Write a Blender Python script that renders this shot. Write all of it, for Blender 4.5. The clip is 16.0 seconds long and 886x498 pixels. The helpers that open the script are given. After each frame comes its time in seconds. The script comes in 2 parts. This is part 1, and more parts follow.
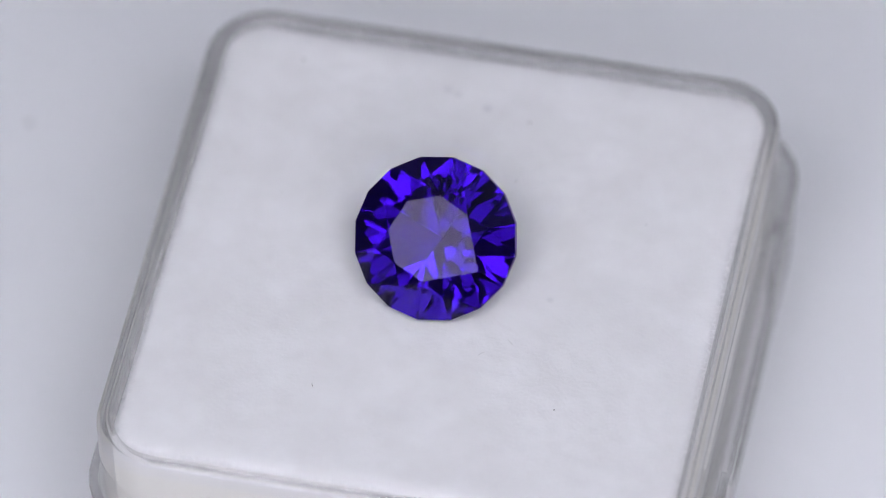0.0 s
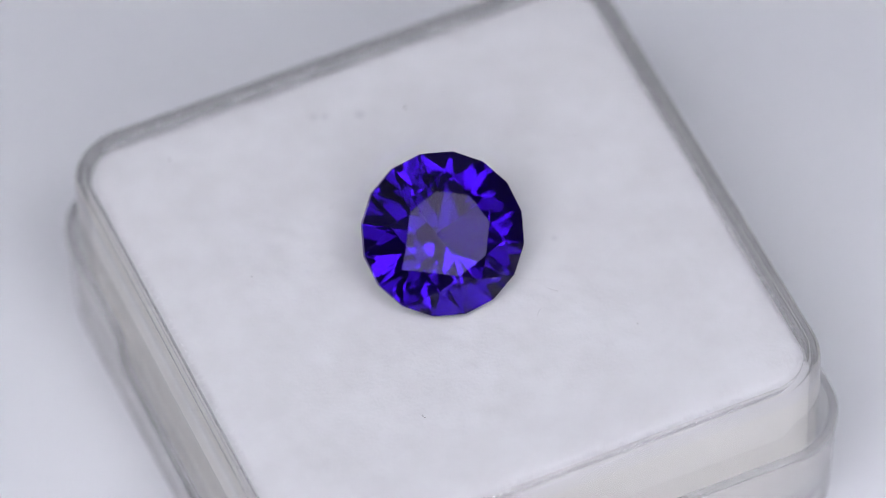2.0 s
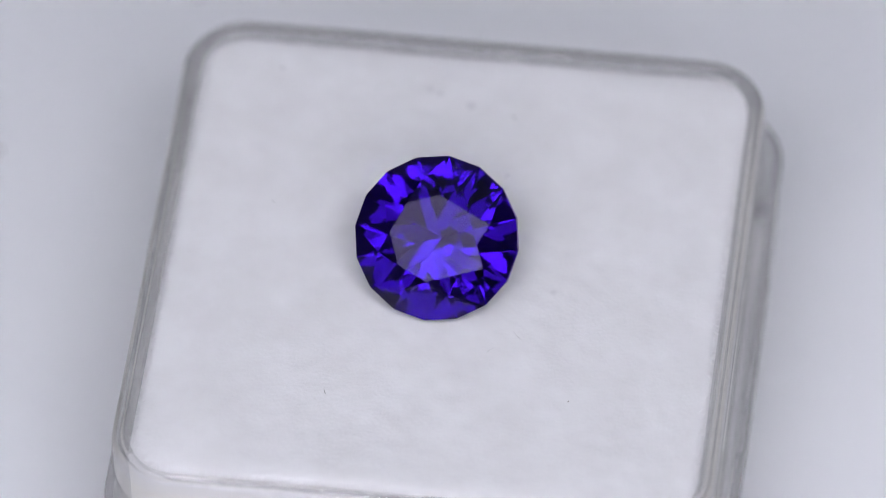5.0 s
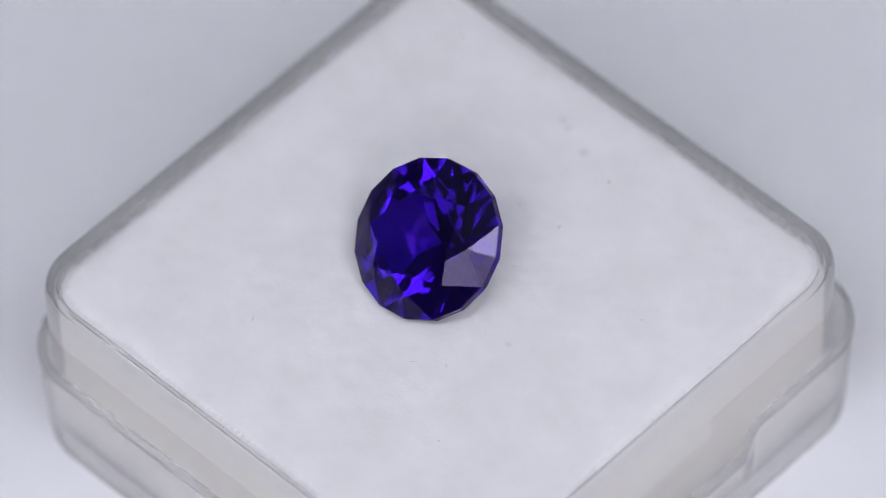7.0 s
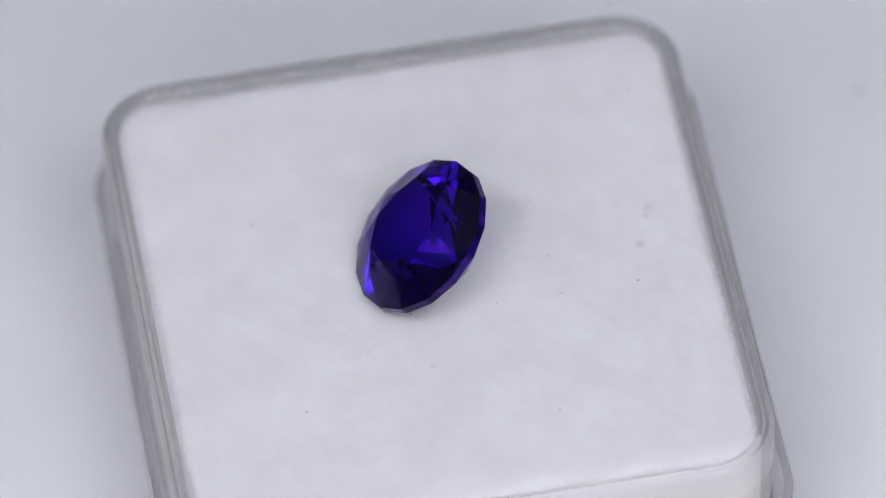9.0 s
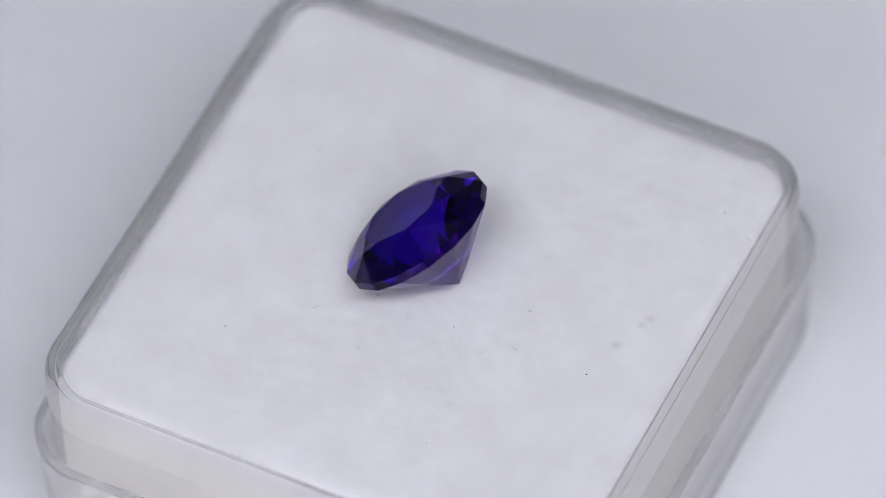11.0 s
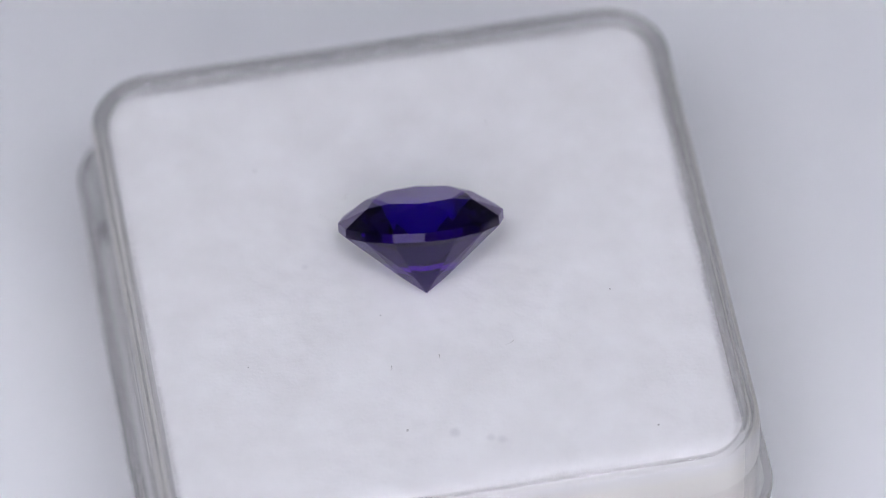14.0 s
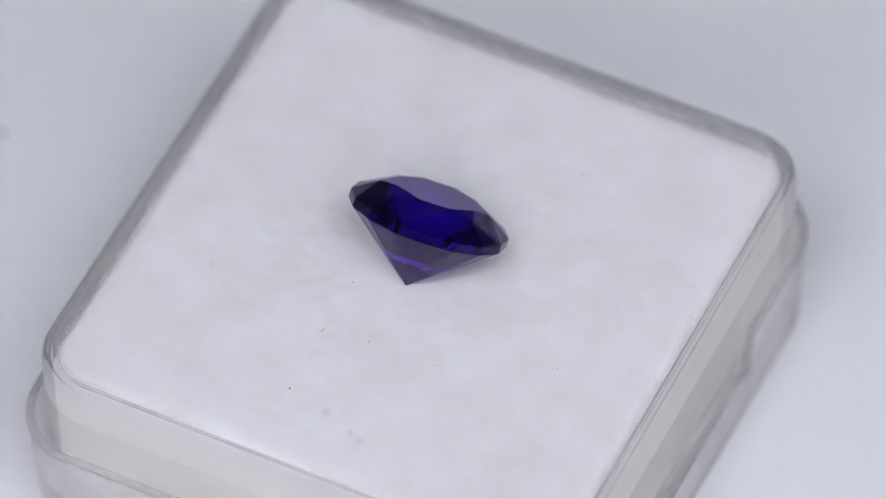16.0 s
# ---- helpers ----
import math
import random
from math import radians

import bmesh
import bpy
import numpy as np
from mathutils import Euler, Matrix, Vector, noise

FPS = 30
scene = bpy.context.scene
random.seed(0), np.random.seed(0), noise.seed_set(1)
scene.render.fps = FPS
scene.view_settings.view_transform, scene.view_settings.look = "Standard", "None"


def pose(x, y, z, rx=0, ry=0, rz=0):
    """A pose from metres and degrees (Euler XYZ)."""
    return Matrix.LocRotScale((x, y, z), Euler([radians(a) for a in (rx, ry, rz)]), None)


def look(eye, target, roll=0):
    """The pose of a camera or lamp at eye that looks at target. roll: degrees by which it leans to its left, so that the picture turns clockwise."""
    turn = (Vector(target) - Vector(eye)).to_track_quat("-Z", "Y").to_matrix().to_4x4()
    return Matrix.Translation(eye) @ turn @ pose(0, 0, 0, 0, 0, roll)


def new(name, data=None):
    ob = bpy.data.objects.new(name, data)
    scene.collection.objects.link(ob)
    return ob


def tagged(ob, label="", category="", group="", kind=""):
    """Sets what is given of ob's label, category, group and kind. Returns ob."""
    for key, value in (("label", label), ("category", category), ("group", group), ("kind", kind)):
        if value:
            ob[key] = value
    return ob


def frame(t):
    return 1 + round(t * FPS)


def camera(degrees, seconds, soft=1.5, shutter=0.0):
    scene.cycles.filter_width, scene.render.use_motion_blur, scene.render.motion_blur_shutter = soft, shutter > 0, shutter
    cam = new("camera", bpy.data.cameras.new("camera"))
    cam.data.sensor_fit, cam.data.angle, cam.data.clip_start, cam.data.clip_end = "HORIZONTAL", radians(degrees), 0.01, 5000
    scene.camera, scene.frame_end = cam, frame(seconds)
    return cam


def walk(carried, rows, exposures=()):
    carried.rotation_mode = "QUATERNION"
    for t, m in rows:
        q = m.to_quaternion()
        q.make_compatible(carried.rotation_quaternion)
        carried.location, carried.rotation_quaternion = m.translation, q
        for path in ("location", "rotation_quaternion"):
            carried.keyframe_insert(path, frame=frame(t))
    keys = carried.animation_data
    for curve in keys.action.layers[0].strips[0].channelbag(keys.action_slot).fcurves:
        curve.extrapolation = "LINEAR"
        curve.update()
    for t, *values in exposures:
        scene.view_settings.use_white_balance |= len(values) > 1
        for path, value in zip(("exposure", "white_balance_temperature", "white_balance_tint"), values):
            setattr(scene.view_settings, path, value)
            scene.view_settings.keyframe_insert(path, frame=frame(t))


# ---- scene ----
cam = camera(7.0, 16.0, soft=0.85)
MM = 0.001
H = 11.1                     # height of the foam's face over the turntable, mm
EYE = Vector((-0.05, -213.62, 273.16 + H)) * MM
AIM = EYE + Vector((0.00175, 0.61784, -0.7863)) * 0.34
walk(cam, [(0.0, look(EYE, AIM, -1.93)), (16.0, look(EYE, AIM, -1.93))])
cam.data.dof.use_dof = True
cam.data.dof.focus_distance = 0.3432
cam.data.dof.aperture_fstop = 24.0

# turning of the turntable: to and then fro, at an even rate
RATE, T_TURN, A_TURN = 18.084, 2.628, 33.804
TIMES = [0.0, 0.6, 1.2, 1.8, 2.2, 2.4, 2.5, 2.6, 2.7, 2.8, 3.0, 3.4, 4.0] + [4.6 + 0.6 * i for i in range(20)]
TURN = [(t, A_TURN - RATE * abs(t - T_TURN)) for t in TIMES]

# ---- light ----
world = bpy.data.worlds.new("room_air")
scene.world = world
world.use_nodes = True
world.node_tree.nodes["Background"].inputs[0].default_value = (0.62, 0.66, 0.75, 1)
world.node_tree.nodes["Background"].inputs[1].default_value = 0.12


# ---- materials ----
def material(name):
    m = bpy.data.materials.new(name)
    m.use_nodes = True
    return m, m.node_tree.nodes, m.node_tree.links, m.node_tree.nodes["Principled BSDF"]


def noise_node(n, l, scale, detail=4.0, rough=0.55):
    tc = n.new("ShaderNodeTexCoord")
    t = n.new("ShaderNodeTexNoise")
    t.inputs["Scale"].default_value, t.inputs["Detail"].default_value, t.inputs["Roughness"].default_value = scale, detail, rough
    l.new(tc.outputs["Object"], t.inputs["Vector"])
    return t


def ramp(n, l, source, stops):
    r = n.new("ShaderNodeValToRGB")
    while len(r.color_ramp.elements) < len(stops):
        r.color_ramp.elements.new(0.5)
    for e, (p, c) in zip(r.color_ramp.elements, stops):
        e.position, e.color = p, (*c, 1)
    l.new(source, r.inputs["Fac"])
    return r


def add_bump(n, l, bsdf, source, strength, distance):
    b = n.new("ShaderNodeBump")
    b.inputs["Strength"].default_value, b.inputs["Distance"].default_value = strength, distance
    l.new(source, b.inputs["Height"])
    l.new(b.outputs["Normal"], bsdf.inputs["Normal"])


def matte(name, lo, hi, scale, fine, bump, roughness=0.8):
    m, n, l, b = material(name)
    a = noise_node(n, l, scale)
    l.new(ramp(n, l, a.outputs["Fac"], [(0.3, lo), (0.7, hi)]).outputs["Color"], b.inputs["Base Color"])
    f = noise_node(n, l, fine, 6.0, 0.6)
    add_bump(n, l, b, f.outputs["Fac"], 0.35, bump)
    b.inputs["Roughness"].default_value = roughness
    return m


FOAM = matte("white_felt_foam", (0.83, 0.82, 0.82), (0.89, 0.885, 0.89), 420.0, 5200.0, 0.00006, 0.95)


def stain(mat, spots):
    """Soft grey smudges at given places on the pad."""
    n, l = mat.node_tree.nodes, mat.node_tree.links
    b = n["Principled BSDF"]
    base = b.inputs["Base Color"].links[0].from_socket
    tc = n.new("ShaderNodeTexCoord")
    wob = noise_node(n, l, 1400.0, 3.0)
    for x, y, r, k in spots:
        d = n.new("ShaderNodeVectorMath")
        d.operation = "DISTANCE"
        l.new(tc.outputs["Object"], d.inputs[0])
        d.inputs[1].default_value = (x * MM, y * MM, H * MM)
        m = n.new("ShaderNodeMath")
        m.operation = "MULTIPLY_ADD"
        l.new(wob.outputs["Fac"], m.inputs[0])
        m.inputs[1].default_value = r * MM * 1.4
        l.new(d.outputs["Value"], m.inputs[2])
        g = n.new("ShaderNodeMapRange")
        g.interpolation_type = "SMOOTHSTEP"
        g.inputs["From Min"].default_value, g.inputs["From Max"].default_value = r * MM * 0.9, r * MM * 1.9
        g.inputs["To Min"].default_value, g.inputs["To Max"].default_value = k, 0.0
        l.new(m.outputs[0], g.inputs["Value"])
        mix = n.new("ShaderNodeMix")
        mix.data_type = "RGBA"
        l.new(g.outputs["Result"], mix.inputs["Factor"])
        l.new(base, mix.inputs["A"])
        mix.inputs["B"].default_value = (0.50, 0.49, 0.52, 1)
        base = mix.outputs["Result"]
    l.new(base, b.inputs["Base Color"])


stain(FOAM, ((0.59, 10.0, 0.30, 0.3), (-1.0, 10.6, 0.26, 0.25), (-1.5, 10.8, 0.3, 0.25), (6.0, -1.0, 0.2, 0.2)))
FOAM.node_tree.nodes["Principled BSDF"].inputs["Specular IOR Level"].default_value = 0.15
FOAM_SIDE = matte("cream_foam_side", (0.88, 0.86, 0.80), (0.92, 0.90, 0.85), 300.0, 3000.0, 0.0001, 0.95)
DISC = matte("white_satin_plastic", (0.86, 0.865, 0.885), (0.90, 0.905, 0.92), 60.0, 3000.0, 0.00001, 0.45)
WALL = matte("white_wall_paint", (0.74, 0.75, 0.77), (0.80, 0.81, 0.83), 3.0, 120.0, 0.0005, 0.9)
TABLE = matte("pale_laminate", (0.60, 0.60, 0.61), (0.66, 0.66, 0.67), 8.0, 400.0, 0.0001, 0.5)
SPECK = matte("dark_dust", (0.10, 0.09, 0.08), (0.22, 0.20, 0.17), 4000.0, 9000.0, 0.00002, 0.9)
LINT_GREY = matte("grey_lint", (0.52, 0.50, 0.49), (0.66, 0.64, 0.63), 1500.0, 5000.0, 0.00003, 0.95)


def clear(name, colour, ior, rough):
    m, n, l, b = material(name)
    b.inputs["Base Color"].default_value = (*colour, 1)
    b.inputs["Transmission Weight"].default_value = 1.0
    b.inputs["IOR"].default_value = ior
    b.inputs["Roughness"].default_value = rough
    return m, n, l, b


LAMP_CASE = matte("black_lamp_plastic", (0.02, 0.02, 0.02), (0.03, 0.03, 0.03), 40.0, 900.0, 0.0001, 0.5)


def glow(name, colour, strength):
    """A lit diffuser, a little uneven over its width."""
    m, n, l, b = material(name)
    b.inputs["Base Color"].default_value = (0.8, 0.8, 0.8, 1)
    b.inputs["Emission Color"].default_value = (*colour, 1)
    a = noise_node(n, l, 16.0, 1.0)
    g = n.new("ShaderNodeMapRange")
    g.inputs["From Min"].default_value, g.inputs["From Max"].default_value = 0.32, 0.68
    g.inputs["To Min"].default_value, g.inputs["To Max"].default_value = strength * 0.65, strength * 1.35
    l.new(a.outputs["Fac"], g.inputs["Value"])
    l.new(g.outputs["Result"], b.inputs["Emission Strength"])
    return m


GLOW_BAR = glow("lit_led_bar", (0.98, 0.98, 1.10), 11.8)
# Weak even glow of the added overhead panel, for ambient light only.
GLOW_FILL = glow("ambient_fill_glow", (0.90, 0.96, 1.18), 0.12)
GLOW_PANEL = glow("lit_diffuser", (1.0, 0.985, 1.11), 2.9)


def plastic(name, solid, white_fill):
    """Clear plastic: a thin glossy sheet, with a share of solid refraction. A white diffuse share stands in for light
    carried inside the walls.
    """
    m, n, l, b = clear(name, (0.995, 0.995, 0.995), 1.49, 0.02)
    add_bump(n, l, b, noise_node(n, l, 90.0, 2.0).outputs["Fac"], 0.10, 0.0003)
    thin, gloss, fres, dull, fill_back = (n.new("ShaderNode" + k) for k in ("BsdfTransparent", "BsdfGlossy", "LayerWeight", "BsdfDiffuse", "BsdfTranslucent"))
    sheet, body, fill_mix, whole = (n.new("ShaderNodeMixShader") for _ in range(4))
    for k in (dull, fill_back):
        k.inputs["Color"].default_value = (0.94, 0.935, 0.92, 1)
    thin.inputs["Color"].default_value = (0.985, 0.985, 0.985, 1)
    gloss.inputs["Roughness"].default_value = 0.025
    fres.inputs["Blend"].default_value = 0.5
    steep, scaled = n.new("ShaderNodeMath"), n.new("ShaderNodeMath")
    steep.operation, scaled.operation = "POWER", "MULTIPLY_ADD"
    steep.inputs[1].default_value = 4.0
    scaled.inputs[1].default_value, scaled.inputs[2].default_value = 0.45, 0.04
    l.new(fres.outputs["Facing"], steep.inputs[0])
    l.new(steep.outputs[0], scaled.inputs[0])
    l.new(scaled.outputs[0], sheet.inputs["Fac"])
    body.inputs["Fac"].default_value, fill_mix.inputs["Fac"].default_value, whole.inputs["Fac"].default_value = solid, 0.5, white_fill
    for a, c, to in ((thin, gloss, sheet), (sheet, b, body), (dull, fill_back, fill_mix), (body, fill_mix, whole)):
        l.new(a.outputs[0], to.inputs[1])
        l.new(c.outputs[0], to.inputs[2])
    l.new(whole.outputs[0], n["Material Output"].inputs["Surface"])
    return m


PLASTIC = plastic("clear_polystyrene", 0.58, 0.14)


def gem_material():
    """Violet-blue crystal: tints light that goes through a face, dims it more at each turn inside, under a clear polish."""
    m, n, l, _ = material("violet_blue_gemstone")
    n.remove(n["Principled BSDF"])
    go, turn_back, polish, side, bend, body, whole = (n.new("ShaderNode" + k) for k in (
        "BsdfRefraction", "BsdfGlossy", "BsdfGlossy", "LayerWeight", "Fresnel", "MixShader", "MixShader"))
    go.inputs["Color"].default_value = (0.31, 0.105, 0.71, 1)
    go.inputs["IOR"].default_value = bend.inputs["IOR"].default_value = 1.69
    turn_back.inputs["Color"].default_value = (0.29, 0.23, 0.48, 1)
    polish.inputs["Color"].default_value = (0.97, 0.97, 0.97, 1)
    for k in (go, turn_back, polish):
        k.inputs["Roughness"].default_value = 0.0
    side.inputs["Blend"].default_value = 0.5
    steep, scaled = n.new("ShaderNodeMath"), n.new("ShaderNodeMath")
    steep.operation, scaled.operation = "POWER", "MULTIPLY_ADD"
    steep.inputs[1].default_value = 5.0
    scaled.inputs[1].default_value, scaled.inputs[2].default_value = 0.5, 0.012
    l.new(side.outputs["Facing"], steep.inputs[0])
    l.new(steep.outputs[0], scaled.inputs[0])
    for fac, a, c, to in ((bend, go, turn_back, body), (scaled, body, polish, whole)):
        l.new(fac.outputs[0], to.inputs["Fac"])
        l.new(a.outputs[0], to.inputs[1])
        l.new(c.outputs[0], to.inputs[2])
    l.new(whole.outputs[0], n["Material Output"].inputs["Surface"])
    return m


GEM = gem_material()


# ---- shapes ----
def part(name, bm, mat, parent=None, label=""):
    me = bpy.data.meshes.new(name)
    bm.normal_update()
    bm.to_mesh(me)
    bm.free()
    me.materials.append(mat)
    ob = new(name, me)
    ob.parent = parent
    if label:
        ob["label"] = label
    return ob


def thing(name, label, category, kind=""):
    return tagged(new(name), label, category, "", kind)


def ring_points(half, radius, cx=0.0, cy=0.0, side=28, corner=9):
    """Rounded square, counter-clockwise, in mm."""
    pts = []
    for k in range(4):
        a0 = math.pi / 2 * k
        rot = lambda x, y: (x * math.cos(a0) - y * math.sin(a0) + cx, x * math.sin(a0) + y * math.cos(a0) + cy)
        s = half - radius
        pts += [rot(half, -s + 2 * s * i / side) for i in range(side)]
        pts += [rot(s + radius * math.cos(math.pi / 2 * i / corner), s + radius * math.sin(math.pi / 2 * i / corner)) for i in range(corner)]
    return pts


def loft(rings, close_start=True, close_end=True):
    bm = bmesh.new()
    rows = [[bm.verts.new((x * MM, y * MM, z * MM)) for x, y, z in ring] for ring in rings]
    n = len(rows[0])
    for a, b in zip(rows, rows[1:]):
        for i in range(n):
            bm.faces.new((a[i], a[(i + 1) % n], b[(i + 1) % n], b[i]))
    if close_start:
        bm.faces.new(list(reversed(rows[0])))
    if close_end:
        bm.faces.new(rows[-1])
    return bm


def smooth(ob, angle=40):
    for p in ob.data.polygons:
        p.use_smooth = True
    ob.data.set_sharp_from_angle(angle=radians(angle))
    return ob


def floor_sheets(rows):
    """Under and upper side of a tray's floor."""
    bm = bmesh.new()
    bm.faces.new([bm.verts.new(Vector(p) * MM) for p in reversed(rows[0])])
    bm.faces.new([bm.verts.new(Vector(p) * MM) for p in rows[-1]])
    return bm


CX, CY = 0.57, -0.08     # middle of the box, mm from the axis
FX, FY = 0.62, -0.04     # middle of the foam pad


def ring(half, radius, z, mid=(CX, CY), **kw):
    f = z if callable(z) else (lambda x, y: z)
    return [(x, y, f(x, y)) for x, y in ring_points(half, radius, *mid, **kw)]


# ---- room ----
def box_mesh(x0, x1, y0, y1, z0, z1):
    bm = bmesh.new()
    bmesh.ops.create_cube(bm, size=1.0, matrix=Matrix.Translation(((x0 + x1) / 2, (y0 + y1) / 2, (z0 + z1) / 2)) @ Matrix.Diagonal((x1 - x0, y1 - y0, z1 - z0, 1)))
    return bm


def build_room():
    spec = (("floor", -2, 2, -2, 2, -0.90, -0.80), ("ceiling", -2, 2, -2, 2, 1.75, 1.85), ("wall_north", -2, 2, 2, 2.1, -0.8, 1.75),
            ("wall_south", -2, 2, -2.1, -2, -0.8, 1.75), ("wall_east", 2, 2.1, -2, 2, -0.8, 1.75), ("wall_west", -2.1, -2, -2, 2, -0.8, 1.75))
    for name, *b in spec:
        tagged(part(name, box_mesh(*b), WALL), "plain white painted room surface", "floor" if name == "floor" else "ceiling" if name == "ceiling" else "wall", "", "structure")
    table = thing("table", "pale laminate work table with straight legs", "table")
    table.location = (0, 0, -0.80)
    bm = box_mesh(-0.6, 0.6, -0.4, 0.5, 0.745, 0.775)
    bmesh.ops.bevel(bm, geom=bm.edges[:], offset=0.004, segments=2, affect="EDGES")
    part("tabletop", bm, TABLE, table)
    for x in (-0.55, 0.55):
        for y in (-0.35, 0.45):
            part("leg", box_mesh(x - 0.025, x + 0.025, y - 0.025, y + 0.025, 0, 0.745), TABLE, table)


# Added helper: unseen glowing panel under the ceiling that lifts the ambient light.
def build_ceiling_fill():
    lamp = thing("ceiling_fill", "broad dim white fill panel in a dark frame, added out of view", "lamp")
    lamp.location = (0, 0, 1.75)
    frame_bar = lambda x0, x1, y0, y1: part("frame_bar", box_mesh(x0, x1, y0, y1, -0.035, -0.001), LAMP_CASE, lamp)
    for y in (-1.62, 1.60):
        frame_bar(-1.62, 1.62, y, y + 0.02)
    for x in (-1.62, 1.60):
        frame_bar(x, x + 0.02, -1.60, 1.60)
    part("diffuser", box_mesh(-1.598, 1.598, -1.598, 1.598, -0.028, -0.002), GLOW_FILL, lamp, "glowing white diffuser")


def disc_rings(rows, n=96):
    return [[(r * math.cos(2 * math.pi * i / n), r * math.sin(2 * math.pi * i / n), z) for i in range(n)] for r, z in rows]


def build_frame_lamp():
    """Square lamp panel round the lens, facing the stone."""
    lamp = thing("frame_lamp", "square lamp of lit white panels around the camera lens", "lamp")
    lamp.matrix_world = look(EYE, AIM)

    def panel(name, x0, x1, y0, y1, mat, label=""):
        bm = box_mesh(x0 * MM, x1 * MM, y0 * MM, y1 * MM, -0.012, 0.002)
        bmesh.ops.bevel(bm, geom=bm.edges[:], offset=0.002, segments=2, affect="EDGES")
        part(name, bm, mat, lamp, label)
    panel("led_bar", -130, 118, 45, 95, GLOW_BAR, "bright cool white bar")
    panel("led_bar", 119, 172, 57, 95, GLOW_BAR, "bright cool white bar")
    panel("led_bar", -182, -131, 57, 95, GLOW_BAR, "bright cool white bar")
    panel("diffuser", -150, -88, -66, 42, GLOW_PANEL, "glowing white diffuser")
    panel("diffuser", 92, 154, -66, 42, GLOW_PANEL, "glowing white diffuser")
    panel("diffuser", -130, 165, -168, -68, GLOW_PANEL, "glowing white diffuser")
    panel("diffuser", -200, -131, -125, -86, GLOW_PANEL, "glowing white diffuser")
    for x0, x1, y0, y1 in ((-133, 168, -171, -168), (-218, 173, 95, 98)):
        panel("rail", x0, x1, y0, y1, LAMP_CASE)
    up = (lamp.matrix_world.inverted().to_3x3() @ Vector((0, 0, 1))).normalized()
    top = Vector((-0.015, -0.171, 0.0))
    foot = top - up * ((lamp.matrix_world @ top).z + 0.0245)
    bm = bmesh.new()
    a = bmesh.ops.create_cone(bm, cap_ends=True, segments=20, radius1=0.008, radius2=0.008, depth=(top - foot).length)
    bmesh.ops.transform(bm, verts=bm.verts[:], matrix=Matrix.Translation((top + foot) / 2) @ up.to_track_quat("Z", "Y").to_matrix().to_4x4())
    b = bmesh.ops.create_cone(bm, cap_ends=True, segments=32, radius1=0.07, radius2=0.066, depth=0.012)
    bmesh.ops.transform(bm, verts=b["verts"], matrix=Matrix.Translation(foot + up * 0.006) @ up.to_track_quat("Z", "Y").to_matrix().to_4x4())
    part("stand", bm, LAMP_CASE, lamp)


def speck(name, parent, x, y, z, r):
    """A crumb of dust, r mm across."""
    bm = bmesh.new()
    bmesh.ops.create_icosphere(bm, subdivisions=1, radius=r * MM)
    for v in bm.verts:
        v.co *= 0.75 + 0.5 * random.random()
        v.co.z *= 0.5
        v.co += Vector((x, y, z)) * MM
    return part(name, bm, SPECK, parent)


def fibre(bm, p, d, bend, length, r):
    """A thin three-sided thread from p along d, in mm."""
    d = Vector(d).normalized()
    side = d.cross(Vector((0, 0, 1)))
    side = side.normalized() if side.length > 1e-4 else Vector((1, 0, 0))
    third = d.cross(side)
    rows = []
    for i in range(4):
        u = i / 3
        c = Vector(p) + d * length * u + (side * bend[0] + third * bend[1]) * length * u * u
        k = r * (1 - 0.55 * u)
        rows.append([bm.verts.new((c + (side * math.cos(a) + third * math.sin(a)) * k) * MM) for a in (0, 2.094, 4.189)])
    for a, b in zip(rows, rows[1:]):
        for i in range(3):
            bm.faces.new((a[i], a[(i + 1) % 3], b[(i + 1) % 3], b[i]))
    bm.faces.new(rows[0][::-1])
    bm.faces.new(rows[-1])


def build_turntable():
    t = thing("turntable", "white satin turntable disc turning under the box", "turntable")
    smooth(part("disc", loft(disc_rings([(98, -8), (99.4, -7.4), (100, -6), (100, -1.6), (99.4, -0.4), (98, 0)])), DISC, t))
    smooth(part("housing", loft(disc_rings([(92, -25), (95, -24), (95, -9), (93, -8.2)])), DISC, t))
    for x, y, r in ((27.5, -6.0, 0.16), (-24.0, 13.5, 0.12), (-15.5, 24.5, 0.14)):
        speck("dust_speck", t, x, y, 0.03, r)
    return t


# ---- box ----
def notch(x, y):
    """Height of the outer tray's rim: a shallow finger cut in the middle of two sides."""
    top, low = 6.8, 4.9
    if abs(x - CX) < 13.0:
        return top
    u = max(0.0, min(1.0, (6.1 - abs(y - CY)) / 0.9))
    return top + (low - top) * u


def tray_parts(t, rows, a, b):
    """Outer wall, rim and inner wall of one moulding, and its floor."""
    for name, bm in (("outer_wall", loft(rows[:a + 1], False, False)), ("rim", loft(rows[a:b + 1], False, False)),
                     ("inner_wall", loft(rows[b:], False, False)), ("tray_floor", floor_sheets(rows))):
        smooth(part(name, bm, PLASTIC, t)).visible_shadow = False


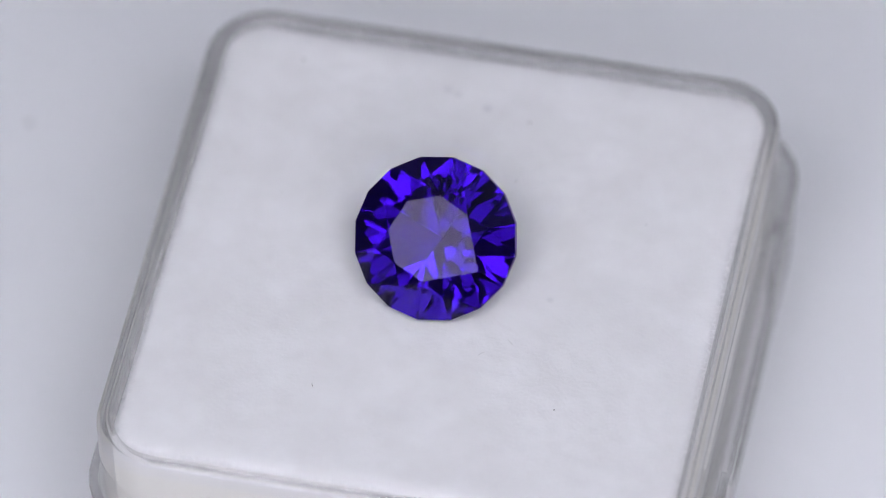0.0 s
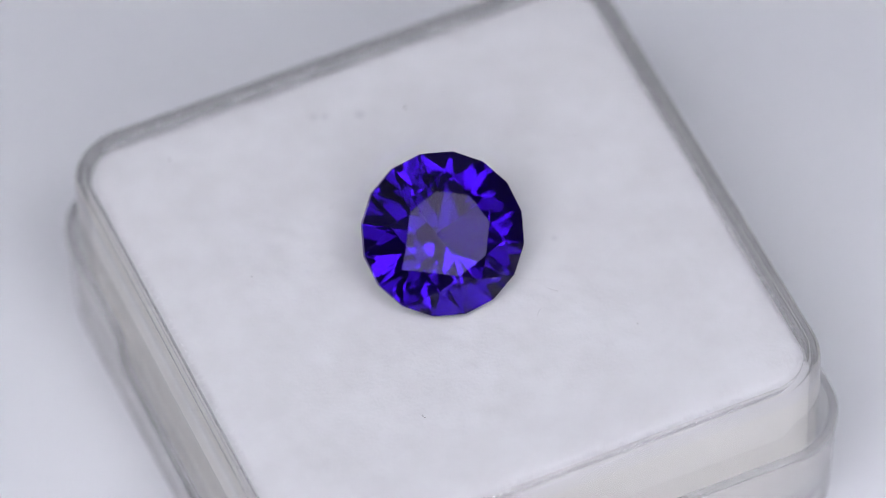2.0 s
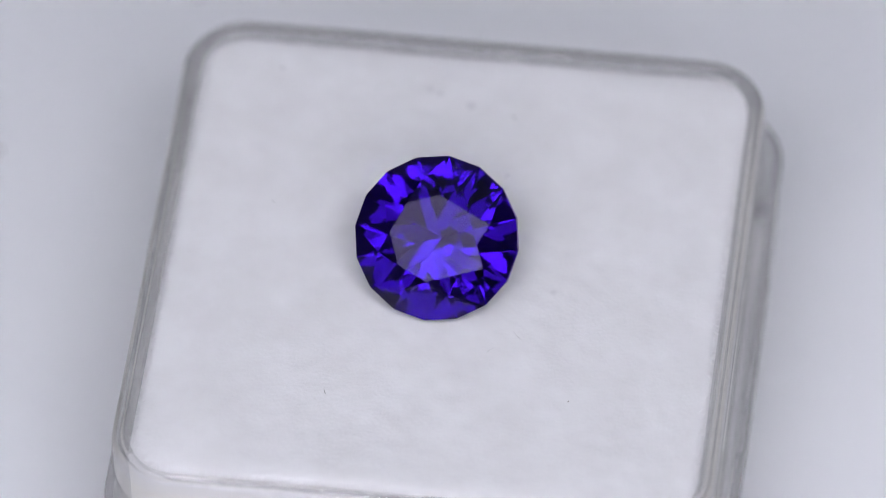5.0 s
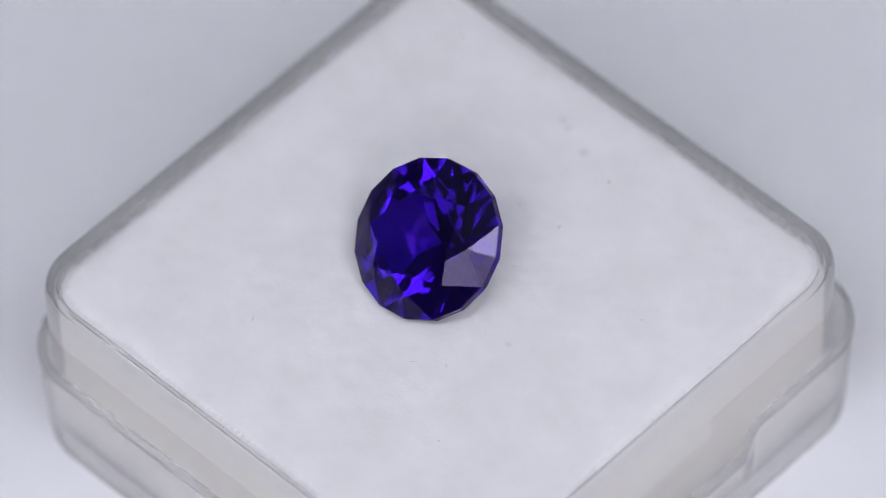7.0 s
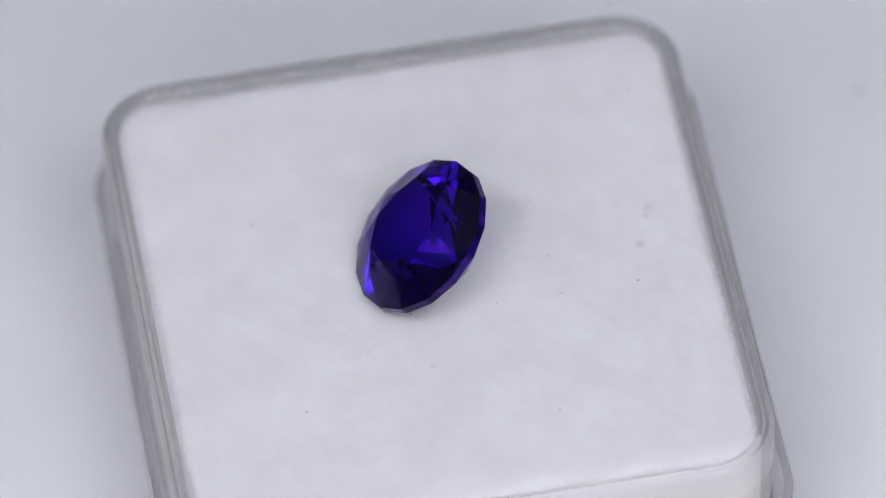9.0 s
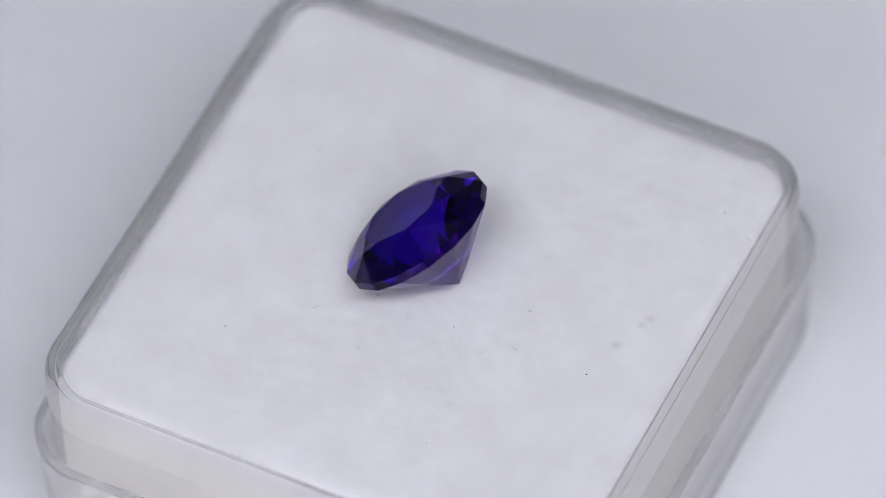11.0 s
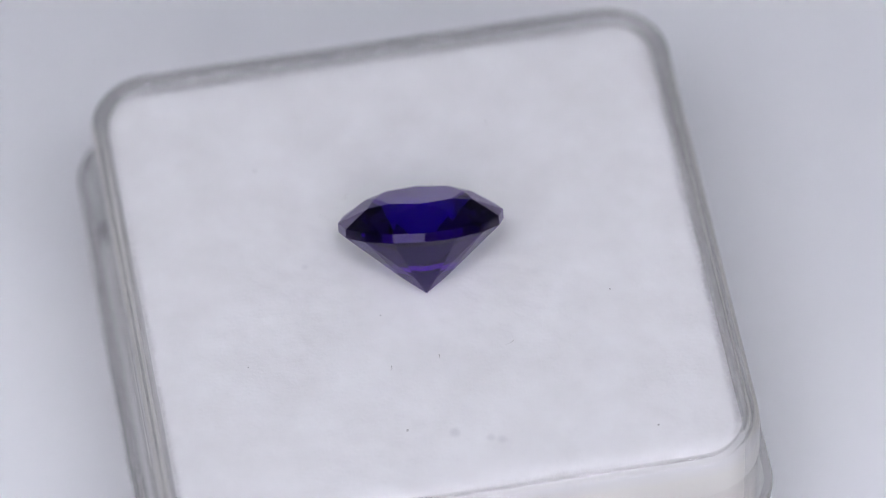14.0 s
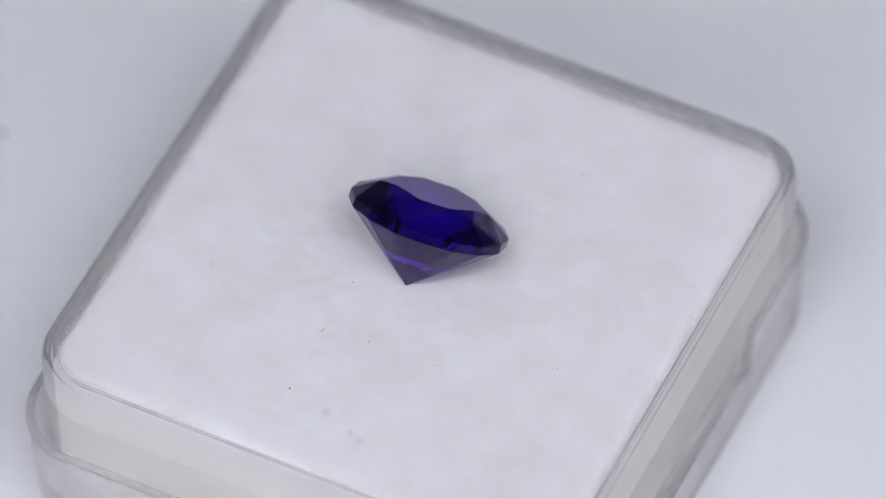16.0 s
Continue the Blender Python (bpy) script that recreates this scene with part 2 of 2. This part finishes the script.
def build_outer_tray():
    t = thing("outer_tray", "clear plastic outer tray with finger cuts in two sides", "box")
    kw = dict(side=132, corner=12, mid=(CX + 0.15, CY + 0.15))
    down = lambda d: (lambda x, y: notch(x, y) - d)
    rows = [ring(14.3, 2.9, 0.03, **kw), ring(14.62, 3.2, 0.3, **kw), ring(14.75, 3.3, 1.2, **kw),
            ring(14.92, 3.45, down(0.55), **kw), ring(15.0, 3.5, down(0.42), **kw), ring(15.02, 3.52, down(0.14), **kw), ring(14.98, 3.5, down(0.03), **kw),
            ring(14.9, 3.4, notch, **kw), ring(14.66, 3.2, notch, **kw), ring(14.58, 3.1, down(0.05), **kw), ring(14.55, 3.08, down(0.2), **kw),
            ring(14.42, 2.95, 1.8, **kw), ring(14.1, 2.7, 1.15, **kw)]
    tray_parts(t, rows, 4, 10)
    return t


def build_inner_tray():
    t = thing("inner_tray", "clear plastic inner tray with rounded corners around the foam", "box")
    top = H + 0.10
    kw = dict(side=40, corner=12)
    rows = [ring(13.7, 2.6, 1.25, **kw), ring(13.98, 2.8, 1.5, **kw), ring(14.12, 2.95, 3.2, **kw), ring(14.2, 3.0, 6.6, **kw), ring(14.25, 3.05, 8.8, **kw), ring(14.29, 3.08, 9.0, **kw), ring(14.26, 3.06, 9.15, **kw),
            ring(14.3, 3.1, top - 0.45, **kw), ring(14.27, 3.08, top - 0.2, **kw), ring(14.18, 3.0, top - 0.05, **kw), ring(14.05, 2.9, top, **kw),
            ring(13.95, 2.8, top - 0.05, **kw), ring(13.86, 2.72, top - 0.05, **kw), ring(13.76, 2.62, top + 0.03, **kw), ring(13.66, 2.5, top + 0.02, **kw), ring(13.54, 2.4, top - 0.05, **kw), ring(13.47, 2.3, top - 0.2, **kw), ring(13.44, 2.2, top - 0.6, **kw),
            ring(13.40, 2.0, 3.0, **kw), ring(13.1, 1.9, 2.4, **kw)]
    tray_parts(t, rows, 7, 17)
    return t


def foam_height(x, y):
    v = Vector((x * 0.35, y * 0.35, 0.0))
    return 0.16 * math.exp(-(x * x + y * y) / 60.0) + 0.05 * noise.noise(v) + 0.03 * noise.noise(v * 4.0) + 0.006 * noise.noise(v * 14.0)


LINT = ((-4.0, -8.2, 2.4, 0.24), (3.3, -4.95, 1.2, 0.36), (4.8, -4.0, 2.8, 0.5), (2.9, 5.65, 1.7, 0.26), (-3.05, 5.2, 0.9, 0.42), (0.6, 5.4, 2.0, 0.2))
DOTS = ((2.80, 9.5, 0.055), (-8.87, 11.35, 0.05), (2.77, -1.53, 0.045), (7.45, -7.34, 0.035), (2.93, 2.6, 0.03), (-8.1, 3.0, 0.03), (9.6, 4.4, 0.03))


def build_foam():
    t = thing("foam_pad", "white felted foam pad filling the clear tray, with specks of lint", "foam pad")
    rings, base = [], ring_points(13.28, 1.8, FX, FY, side=60, corner=12)
    for z, s in ((2.42, 1.0), (2.8, 1.018), (6.0, 1.02), (H - 1.1, 1.02), (H - 0.45, 1.012), (H - 0.3, 1.0)):
        rings.append([(FX + (x - FX) * s, FY + (y - FY) * s, z) for x, y in base])
    for j in range(64):
        f = (1 - j / 64.0) * 0.996
        row = []
        for x, y in base:
            px, py = FX + (x - FX) * f, FY + (y - FY) * f
            edge = 13.3 * (1 - f)
            k = noise.noise(Vector((px * 2.2, py * 2.2, 3.0))) * 0.07 + noise.noise(Vector((px * 7, py * 7, 5.0))) * 0.05
            g = f + k / 13.3 * max(0.0, 1 - edge / 1.5)
            z = H + foam_height(px, py) - 0.22 * math.exp(-edge / 0.35)
            row.append((FX + (x - FX) * g, FY + (y - FY) * g, z))
        rings.append(row)
    block = smooth(part("foam_block", loft(rings), FOAM, t), 60)
    block.data.materials.append(FOAM_SIDE)
    for p in block.data.polygons:
        p.material_index = 1 if p.center.z < (H - 0.9) * MM else 0
    rnd = random.Random(5)
    bm = bmesh.new()
    n = len(base)
    for i in range(1500):
        x, y = base[rnd.randrange(n)]
        f = 1.0 - abs(rnd.gauss(0, 0.006))
        px, py = FX + (x - FX) * f, FY + (y - FY) * f
        out = Vector((x - FX, y - FY, 0)).normalized()
        d = out * rnd.uniform(0.1, 1.0) + Vector((rnd.gauss(0, 0.6), rnd.gauss(0, 0.6), rnd.uniform(0.0, 0.5)))
        fibre(bm, (px, py, H - 0.2 + 0.12 * rnd.random()), d, (rnd.gauss(0, 0.5), rnd.gauss(0, 0.5)), rnd.uniform(0.12, 0.34), 0.010)
    tagged(part("edge_fuzz", bm, FOAM, t), kind="stuff")
    for x, y, a, length in LINT:
        bm = bmesh.new()
        fibre(bm, (x, y, H + 0.05 + foam_height(x, y)), (math.cos(a), math.sin(a), 0.12), (0.5, 0.1), length, 0.015)
        part("lint", bm, SPECK if length < 0.3 else LINT_GREY, t)
    for x, y, r in DOTS:
        speck("dust_speck", t, x, y, H + 0.02 + foam_height(x, y), r)
    return t


# ---- gemstone ----
GEM_R, GIRDLE, CROWN, PAV = 3.947, 0.437, 1.037, 3.34
TABLE_R, STAR_R, LOW_R = 0.532 * GEM_R, 0.70 * GEM_R, 0.30 * GEM_R
GEM_POSE = pose(0.377 * MM, -0.548 * MM, (H + 2.92) * MM, 39.74, 0, -4.25) @ pose(0, 0, 0, 0, 0, -0.4)


def build_gem():
    t = thing("gemstone", "violet-blue round brilliant-cut gemstone leaning on the white foam", "gemstone")
    bm = bmesh.new()
    p = lambda r, a, z: bm.verts.new((r * math.cos(radians(a)) * MM, r * math.sin(radians(a)) * MM, z * MM))
    zt, zb = GIRDLE / 2, -GIRDLE / 2
    c = math.cos(radians(22.5))
    tab = [p(TABLE_R, 45 * k, zt + CROWN) for k in range(8)]
    tip = [p(STAR_R, 45 * k + 22.5, zt + CROWN * (GEM_R - STAR_R * c) / (GEM_R - TABLE_R)) for k in range(8)]
    up = [p(GEM_R, 22.5 * k, zt) for k in range(16)]
    lo = [p(GEM_R, 22.5 * k, zb) for k in range(16)]
    low = [p(LOW_R, 45 * k + 22.5, zb - PAV + PAV / GEM_R * LOW_R * c) for k in range(8)]
    culet = p(0, 0, zb - PAV)
    f = bm.faces.new
    f(tab)
    for k in range(8):
        n, q = (k + 1) % 8, (k - 1) % 8
        f((tab[k], tip[k], tab[n]))
        f((tab[k], tip[q], up[2 * k], tip[k]))
        f((tip[k], up[2 * k], up[2 * k + 1]))
        f((tip[k], up[2 * k + 1], up[(2 * k + 2) % 16]))
        f((culet, low[k], lo[2 * k], low[q]))
        f((low[k], lo[2 * k + 1], lo[2 * k]))
        f((low[k], lo[(2 * k + 2) % 16], lo[2 * k + 1]))
    for k in range(16):
        f((lo[k], lo[(k + 1) % 16], up[(k + 1) % 16], up[k]))
    bmesh.ops.recalc_face_normals(bm, faces=bm.faces[:])
    bm.normal_update()
    bm.faces.index_update()
    zone = {fa.index: ("girdle" if abs(fa.normal.z) < 0.05 else "crown" if fa.normal.z > 0 else "pavilion") for fa in bm.faces}
    for name in ("crown", "girdle", "pavilion"):
        piece = bm.copy()
        piece.faces.ensure_lookup_table()
        bmesh.ops.delete(piece, geom=[piece.faces[i] for i, z in zone.items() if z != name], context="FACES")
        for v in piece.verts:
            v.co = GEM_POSE @ v.co
        part(name, piece, GEM, t)
    bm.free()
    return t


build_room()
build_ceiling_fill()
build_frame_lamp()
turntable = build_turntable()
outer_tray = build_outer_tray()
inner_tray = build_inner_tray()
foam_pad = build_foam()
gemstone = build_gem()


def motions():
    for carried in (turntable, outer_tray, inner_tray, foam_pad, gemstone):
        walk(carried, [(t, pose(0, 0, 0, 0, 0, a)) for t, a in TURN])


motions()
